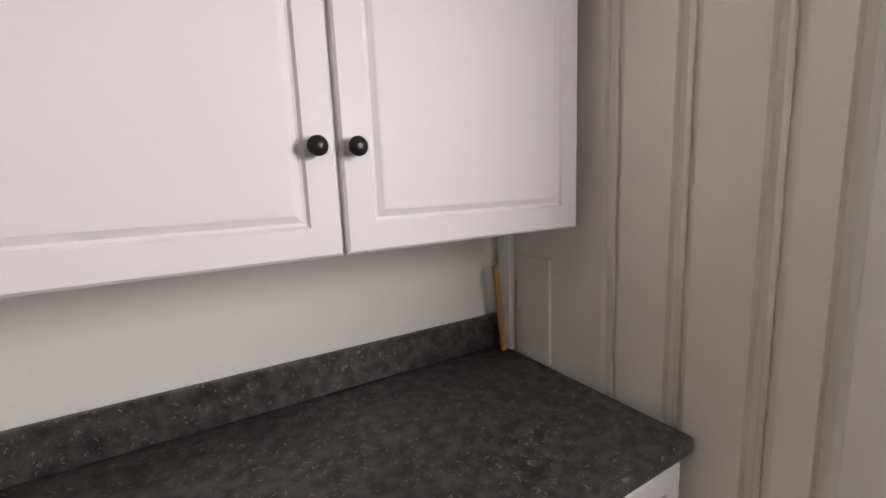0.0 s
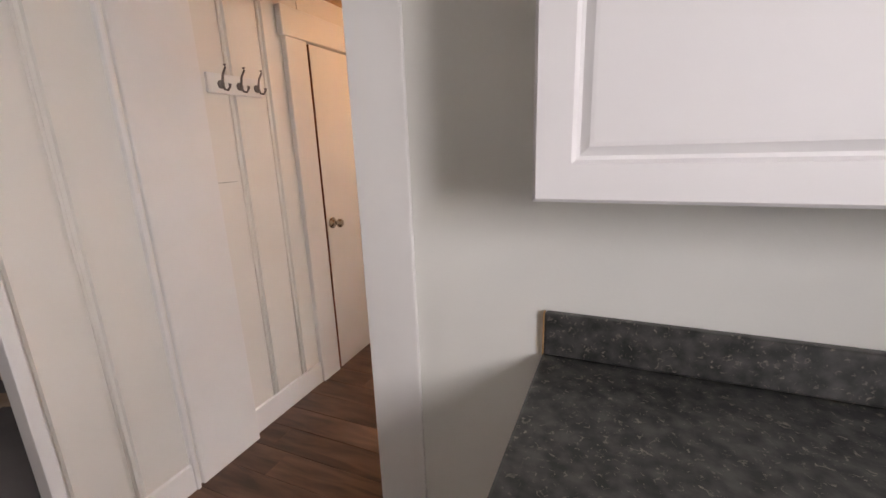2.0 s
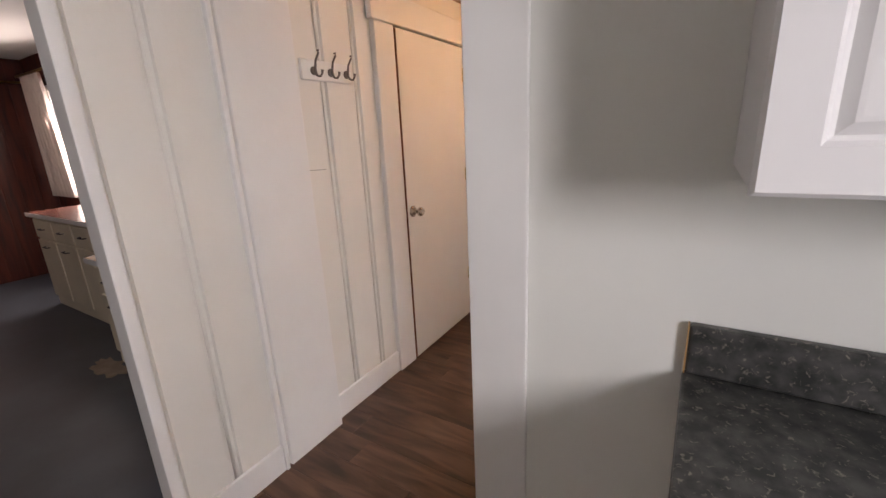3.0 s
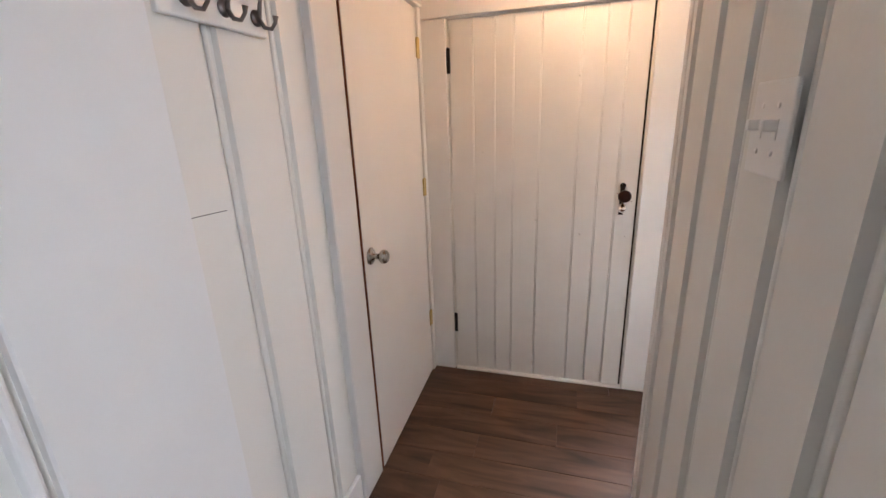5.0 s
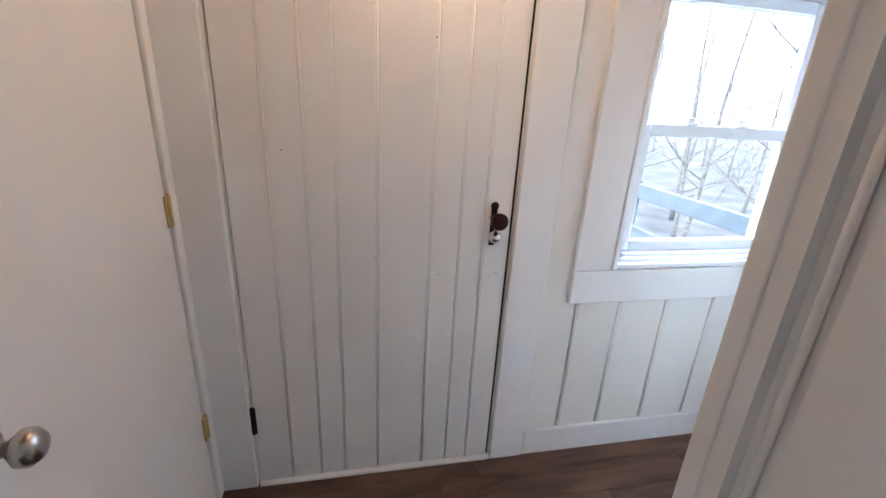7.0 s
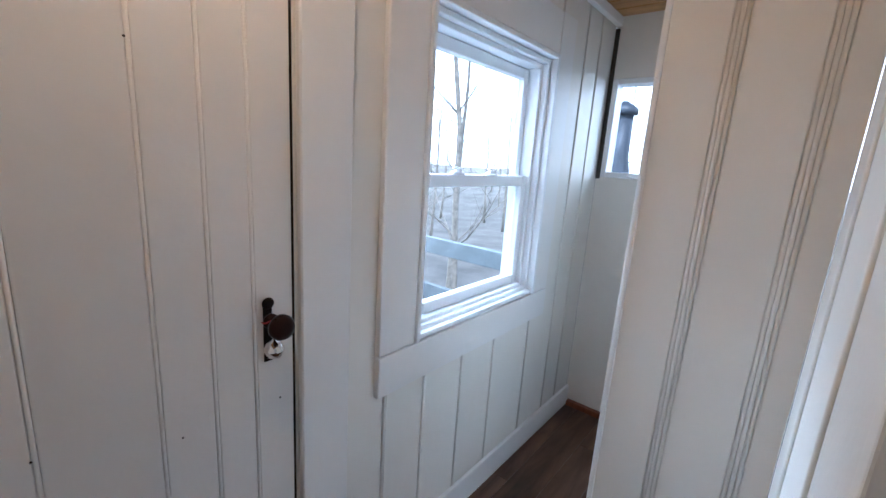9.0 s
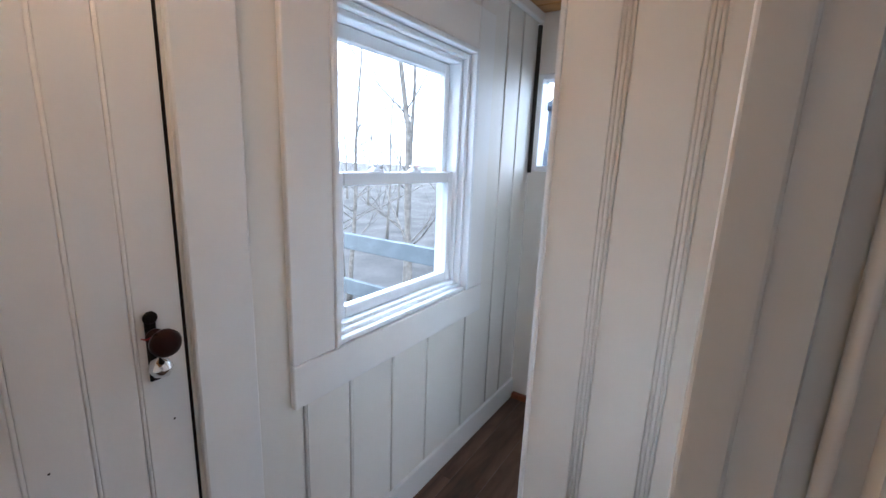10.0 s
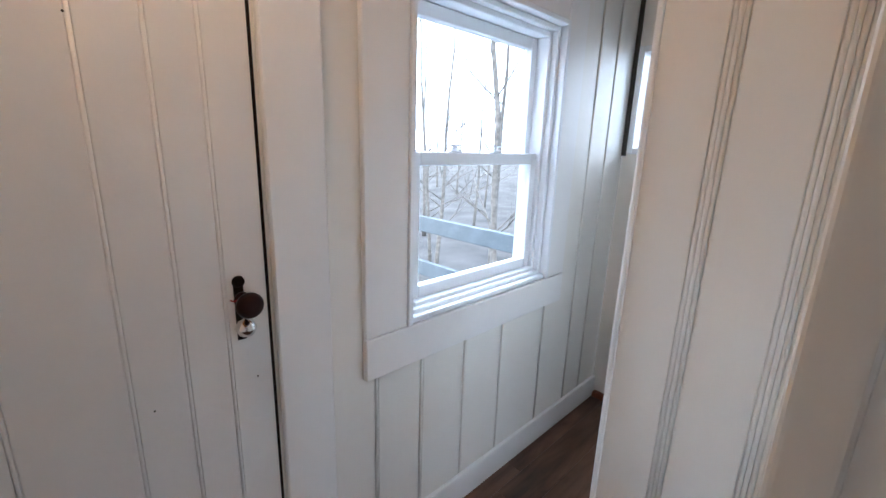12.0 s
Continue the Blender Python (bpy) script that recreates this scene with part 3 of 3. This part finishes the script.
crack = structure("board_crack", box(-1.5125, -1.5116, 0.368, 0.470, 1.284, 1.2856), CRACK_AND_SHADE, "fine dark crack across a wall board", "crack")
crack.matrix_world = Matrix.Translation((0, 0.4, 1.285)) @ pose(0, 0, 0, -2.0) @ Matrix.Translation((0, -0.4, -1.285))

plate = thing("light_switch", "white double toggle light switch plate with screws", "light switch", (-0.5105, 0.387, 1.432))
part("plate", box(-0.006, 0.0, -0.058, 0.058, -0.062, 0.062, 0.003, 2), PLATE, plate)
for dy in (-0.023, 0.023):
    t = part("toggle", box(-0.024, -0.0062, dy - 0.006, dy + 0.006, -0.002, 0.013, 0.003, 2), PLATE, plate)
    part("slot", box(-0.0075, -0.0062, dy - 0.0055, dy + 0.0055, -0.013, 0.013, 0.0), PLATE, t)
    for dz in (-0.030, 0.030):
        part("screw", lathe([(0.004, 0), (0.004, 0.001), (0.002, 0.0018)], "X", 12, (-0.0078, dy, dz)), PLATE, plate, "", True)

lamp = thing("ceiling_lamp", "warm glowing glass dome lamp on the pine ceiling", "ceiling lamp", (-0.70, 1.56, TOP - 0.012))
part("base", lathe([(0.075, 0), (0.075, -0.012), (0.06, -0.02)], "Z", 28), BRASS, lamp, "", True)
part("shade", lathe([(0.085, -0.021), (0.098, -0.04), (0.085, -0.075), (0.05, -0.095), (0.01, -0.102)], "Z", 28), BULB, lamp, "", True)

# ---- kitchen ----
counter = thing("countertop", "black speckled laminate countertop with raised back edge", "countertop", (0.6, -0.32, 0.875))
bm = box(-0.605, 0.660, -0.335, 0.319, 0.0, 0.04, 0.012, 4)
part("slab", bm, LAMINATE, counter)
part("splash_end", box(-0.603, -0.6, 0.294, 0.318, 0.041, 0.148), STICK, counter, "raw pale end of the back edge")
part("backsplash", box(-0.6, 0.657, 0.293, 0.319, 0.0405, 0.150, 0.009, 3), LAMINATE, counter)

base = thing("base_cabinet", "white base cabinet with doors under the counter", "cabinet", (0.6, -0.31, 0))
part("body", box(-0.592, 0.643, -0.31, 0.309, 0.10, 0.874), CABINET, base)
part("toe_kick", box(-0.592, 0.643, -0.24, 0.309, 0, 0.099), CABINET, base)


def raised_panel_door(parent, x0, x1, z0, z1, y, knob_x, knob_z):
    """A cabinet door: frame with a moulded groove round a raised field; its face is at y, to -y."""
    bm = bmesh.new()
    w, h, f = x1 - x0, z1 - z0, 0.052
    # rings from the outside in: (inset, depth behind the face)
    rings = [(0.0, 0.020), (0.0, 0.005), (0.005, 0.0), (f, 0.0), (f + 0.005, 0.007), (f + 0.010, 0.008), (f + 0.022, 0.002), (f + 0.027, 0.0015)]
    loops = []
    for i, d in rings:
        loops.append([bm.verts.new(v) for v in ((x0 + i, y + d, z0 + i), (x1 - i, y + d, z0 + i), (x1 - i, y + d, z1 - i), (x0 + i, y + d, z1 - i))])
    for a, b in zip(loops, loops[1:]):
        for k in range(4):
            bm.faces.new((a[k], a[(k + 1) % 4], b[(k + 1) % 4], b[k]))
    bm.faces.new(loops[-1])
    bm.faces.new(loops[0][::-1])
    bmesh.ops.recalc_face_normals(bm, faces=bm.faces)
    d = part("door", bm, CABINET, parent)
    part("knob", lathe([(0.010, 0), (0.008, 0.004), (0.0065, 0.012), (0.012, 0.017), (0.0165, 0.021), (0.0165, 0.026), (0.012, 0.030), (0.003, 0.0315)], "-Y", 24, (knob_x, y, knob_z)), KNOB_DARK, d, "round dark bronze knob", True)
    return d


raised_panel_door(base, -0.585, 0.024, 0.13, 0.86, -0.332, -0.014, 0.78)
raised_panel_door(base, 0.032, 0.635, 0.13, 0.86, -0.332, 0.071, 0.78)

upper = thing("wall_cabinet", "white two-door wall cabinet with raised panels", "cabinet", (0.605, -0.18, 1.34))
part("body", box(-0.569, 0.610, -0.176, 0.178, 0.003, 0.82, 0.001), CABINET, upper)
raised_panel_door(upper, -0.571, 0.028, 0.0, 0.82, -0.197, -0.008, 0.184)
raised_panel_door(upper, 0.036, 0.610, 0.0, 0.82, -0.197, 0.059, 0.184)

cover = thing("cover_panel", "white painted access panel on the boarded wall", "panel", (1.265, -0.178, 1.08), "", "structure")
part("panel", box(-0.012, 0.0, -0.065, 0.065, -0.163, 0.155, 0.002), PAINT, cover)
trim_strip = structure("corner_strip", box(1.240, 1.264, -0.088, -0.030, 0.92, 1.34, 0.003), TRIM, "white strip in the kitchen corner", "trim")
stick = thing("wooden_stick", "thin raw pine stick leaning in the counter corner", "stick", (1.232, -0.065, 0.916))
bm = box(-0.009, 0.009, -0.006, 0.006, 0, 0.285, 0.001)
part("stick", bm, STICK, stick)
stick.rotation_euler = (0, radians(-6), 0)

# ---- far room ----
def drawer_cabinet(name, label, x0, x1, y0, y1, top, bays, paint, top_mat):
    c = thing(name, label, "cabinet", ((x0 + x1) / 2, (y0 + y1) / 2, 0))
    hx, hy = (x1 - x0) / 2, (y1 - y0) / 2
    part("body", box(-hx, hx, -hy + 0.02, hy, 0.0, top - 0.04), paint, c)
    part("top", box(-hx - 0.03, hx + 0.03, -hy - 0.02, hy, top - 0.039, top, 0.006, 2), top_mat, c, "dark red laminate top with pale edge")
    part("top_edge", box(-hx - 0.034, hx + 0.034, -hy - 0.026, -hy - 0.021, top - 0.038, top - 0.003, 0.001), TRIM, c)
    w = 2 * hx / bays
    for i in range(bays):
        a = -hx + i * w
        for nm, e, f in (("drawer", top - 0.23, top - 0.06), ("door", 0.10, top - 0.25)):
            d = part(nm, box(a + 0.012, a + w - 0.012, -hy, -hy + 0.019, e, f, 0.006, 2), paint, c)
            bm = bmesh.new()
            zc = (e + f) / 2 if nm == "drawer" else f - 0.06
            tube(bm, [(a + w / 2 - 0.05, -hy, zc), (a + w / 2 - 0.04, -hy - 0.025, zc), (a + w / 2 + 0.04, -hy - 0.025, zc), (a + w / 2 + 0.05, -hy, zc)], [0.005] * 4, 8)
            part("handle", bm, IRON_AND_SHADE, d, "", True)
    return c


drawer_cabinet("kitchen_cabinet", "cream painted base cabinet with drawers and red top", -5.20, -3.45, 0.30, 0.94, 0.90, 4, CREAM, RED_TOP)
side = drawer_cabinet("side_cabinet", "lower cream cabinet with a worn wooden top", -3.30, -2.55, 0.06, 0.94, 0.76, 2, CREAM, STICK)


def curtain(name, x0, x1, y, z0, z1, pull):
    c = thing(name, "pale pink cloth curtain gathered beside the window", "curtain", ((x0 + x1) / 2, y, z0))
    bm = bmesh.new()
    nx, nz, rows = 60, 16, []
    for j in range(nz + 1):
        v = j / nz
        row = []
        for i in range(nx + 1):
            u = i / nx
            xx = x0 + (x1 - x0) * u * (1 - pull * (1 - v) ** 1.0) - (x0 + x1) / 2
            row.append(bm.verts.new((xx, 0.035 * math.sin(u * 42) * (0.6 + 0.4 * (1 - v)), (z1 - z0) * v)))
        rows.append(row)
    for a, b in zip(rows, rows[1:]):
        for i in range(nx):
            bm.faces.new((a[i], a[i + 1], b[i + 1], b[i]))
    o = part("cloth", bm, FABRIC, c, "", True)
    so = o.modifiers.new("thickness", "SOLIDIFY")
    so.thickness = 0.004
    bm = bmesh.new()
    tube(bm, [(x0 - 0.1 - (x0 + x1) / 2, 0, z1 - z0 + 0.02), (x1 + 1.0 - (x0 + x1) / 2, 0, z1 - z0 + 0.02)], [0.012, 0.012], 10)
    part("rod", bm, BRASS, c, "", True)
    return c


curtain("curtain", -6.40, -5.85, 0.84, 0.93, 2.20, -0.25)
end_curtain = curtain("curtain", -0.55, 0.45, 0.0, 0.95, 2.15, -0.1)
end_curtain.matrix_world = pose(-6.56, -0.42, 0.95, 0, 0, 90)


def floor_patch(seed, cx, cy, rx, ry):
    rnd = random.Random(seed)
    bm = bmesh.new()
    top, low = [], []
    for i in range(26):
        a = 2 * math.pi * i / 26
        k = 0.6 + 0.5 * rnd.random()
        top.append(bm.verts.new((rx * k * math.cos(a), ry * k * math.sin(a), 0.0005)))
        low.append(bm.verts.new((rx * k * math.cos(a), ry * k * math.sin(a), -0.004)))
    bm.faces.new(top)
    for i in range(26):
        bm.faces.new((low[i], low[(i + 1) % 26], top[(i + 1) % 26], top[i]))
    o = structure("worn_patch", bm, BARE, "bare patch worn through the floor paint", "floor")
    o.location = (cx, cy, 0)


floor_patch(3, -3.28, 0.0, 0.22, 0.09)

# ---- outside ----
ground = structure("ground", box(-400, 400, -400, 400, -3.1, -3.0), LEAFLITTER, "leaf-covered winter ground", "ground")

# added glowing sheet: whitens the sky beyond the windows and lends daylight
SKY_GLOW = glow_material("bright_winter_sky_glow", (0.94, 0.97, 1.0), 2.0)
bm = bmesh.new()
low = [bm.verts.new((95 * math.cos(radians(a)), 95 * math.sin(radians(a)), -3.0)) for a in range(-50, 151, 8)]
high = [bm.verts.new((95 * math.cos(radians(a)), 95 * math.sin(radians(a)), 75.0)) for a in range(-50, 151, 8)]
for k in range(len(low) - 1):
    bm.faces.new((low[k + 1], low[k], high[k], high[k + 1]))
backdrop = structure("backdrop", bm, SKY_GLOW, "plain glowing backdrop standing in for the white winter sky", "backdrop")

# wooded hillside rising beyond the yard
rh = random.Random(21)
bm = bmesh.new()
rings = []
for d, z in ((34, -3.05), (44, -2.3), (58, -1.4), (76, -0.5), (93, 0.2)):
    rings.append([bm.verts.new((d * math.cos(radians(a)), d * math.sin(radians(a)), z + (rh.uniform(-0.3, 0.3) if d > 34 else 0))) for a in range(-50, 151, 4)])
for p, q in zip(rings, rings[1:]):
    for k in range(len(p) - 1):
        bm.faces.new((p[k], q[k], q[k + 1], p[k + 1]))
bm.normal_update()
hillside = structure("hillside", bm, LEAFLITTER, "leaf-covered winter hillside beyond the yard", "ground")

deck = thing("deck_railing", "weathered grey wooden deck railing outside the window", "railing", (1.36, 2.1, -0.3))
for k in range(3):
    part("post", box(-0.045, 0.045, 0.05 + k * 1.5, 0.14 + k * 1.5, 0, 1.22, 0.006), DECK, deck)
part("top_rail", box(-0.02, 0.02, 0.0, 3.3, 1.08, 1.20, 0.005), DECK, deck)
part("lower_rail", box(-0.02, 0.02, 0.0, 3.3, 0.72, 0.84, 0.005), DECK, deck)
part("bottom_rail", box(-0.02, 0.02, 0.0, 3.3, 0.36, 0.48, 0.005), DECK, deck)
deck_floor = thing("deck", "weathered grey board deck beside the house", "deck", (0.6, 3.7, -0.4))
for k in range(24):
    part("board", box(-1.4, 0.9, -1.65 + k * 0.14, -1.52 + k * 0.14, 0.06, 0.098, 0.004), DECK, deck_floor)
part("joist", box(-1.4, 0.9, -1.66, 1.70, -0.08, 0.059), DECK, deck_floor)
for k in (-1.3, 0.8):
    part("post", box(k - 0.06, k + 0.06, -1.5, -1.38, -2.62, -0.081), DECK, deck_floor)
    part("post", box(k - 0.06, k + 0.06, 1.3, 1.42, -2.62, -0.081), DECK, deck_floor)

flue = thing("flue_pipe", "dark metal flue pipe standing outside the small window", "flue pipe", (2.75, 2.20, -3.0))
part("pipe", lathe([(0.17, 0), (0.16, 4.1), (0.12, 4.4), (0.085, 4.6), (0.08, 4.92)], "Z", 24), PIPE, flue, "", True)
part("cap", lathe([(0.11, 4.921), (0.11, 4.97), (0.02, 5.03)], "Z", 24), PIPE, flue, "", True)


def tree(seed, x, y, h, r):
    rnd = random.Random(seed)
    t = thing("bare_tree", "leafless grey winter tree with thin branches", "tree", (x, y, -3.0), "bare trees outside the window")
    trunk = bmesh.new()
    pts, rad = [], []
    lean = Vector((rnd.uniform(-0.06, 0.06), rnd.uniform(-0.06, 0.06), 0))
    for i in range(9):
        u = i / 8
        pts.append(Vector((lean.x * h * u + rnd.uniform(-1, 1) * 0.05 * u * h * 0.3, lean.y * h * u + rnd.uniform(-1, 1) * 0.05 * u * h * 0.3, h * u)))
        rad.append(r * (1 - 0.88 * u) * (1.25 if i == 0 else 1))
    tube(trunk, pts, rad, 10)
    part("trunk", trunk, BARK, t, "", True)
    limbs = bmesh.new()
    def limb(p, d, length, rr, depth):
        q = [p]
        for k in range(4):
            d = (d + Vector((rnd.uniform(-1, 1), rnd.uniform(-1, 1), rnd.uniform(-0.5, 0.9))) * 0.22).normalized()
            q.append(q[-1] + d * length / 4)
        tube(limbs, q, [rr * (1 - 0.2 * k) for k in range(5)], 5)
        if depth:
            for k in range(3):
                limb(q[1 + k], (d + Vector((rnd.uniform(-1, 1), rnd.uniform(-1, 1), rnd.uniform(-0.2, 0.8)))).normalized(), length * 0.5, rr * 0.5, depth - 1)
    for i in range(13):
        u = rnd.uniform(0.16, 0.97)
        k = min(7, int(u * 8))
        p = pts[k].lerp(pts[k + 1], u * 8 - k)
        a = rnd.uniform(0, 2 * math.pi)
        limb(p, Vector((math.cos(a), math.sin(a), 0.55)), h * 0.26 * (1.15 - u * 0.7), r * 0.32 * (1.1 - u), 2)
    part("crown", limbs, BARK, t, "", True)
    return t


rt = random.Random(11)
for k in range(26):
    d = 9.0 + k * 1.6 + rt.uniform(0, 1)
    a = radians(32 + rt.uniform(-16, 22))
    tree(40 + k, -0.9 + d * math.cos(a), 1.0 + d * math.sin(a), rt.uniform(9, 14), rt.uniform(0.06, 0.12))

# ---- floor planks ----
rf = random.Random(4)
shared = {}
PW, PL = 0.15, 1.1
row = 0
y = -3.0
while y < 1.89:
    x = -1.66 - rf.uniform(0, PL)
    while x < 1.46:
        a, b = max(x, -1.655), min(x + PL, 1.46)
        if b - a > 0.03:
            key = (round(b - a, 2), round(min(PW, 1.89 - y), 3))
            if key not in shared:
                w, d = key
                shared[key] = mesh_of("plank", box(0, w - 0.0015, 0, d - 0.0015, -0.010, 0.0, 0.0012), FLOOR_WOOD)
            o = new("plank", shared[key])
            o.parent = floor
            o.location = (a, y, 0)
        x += PL
    y += PW
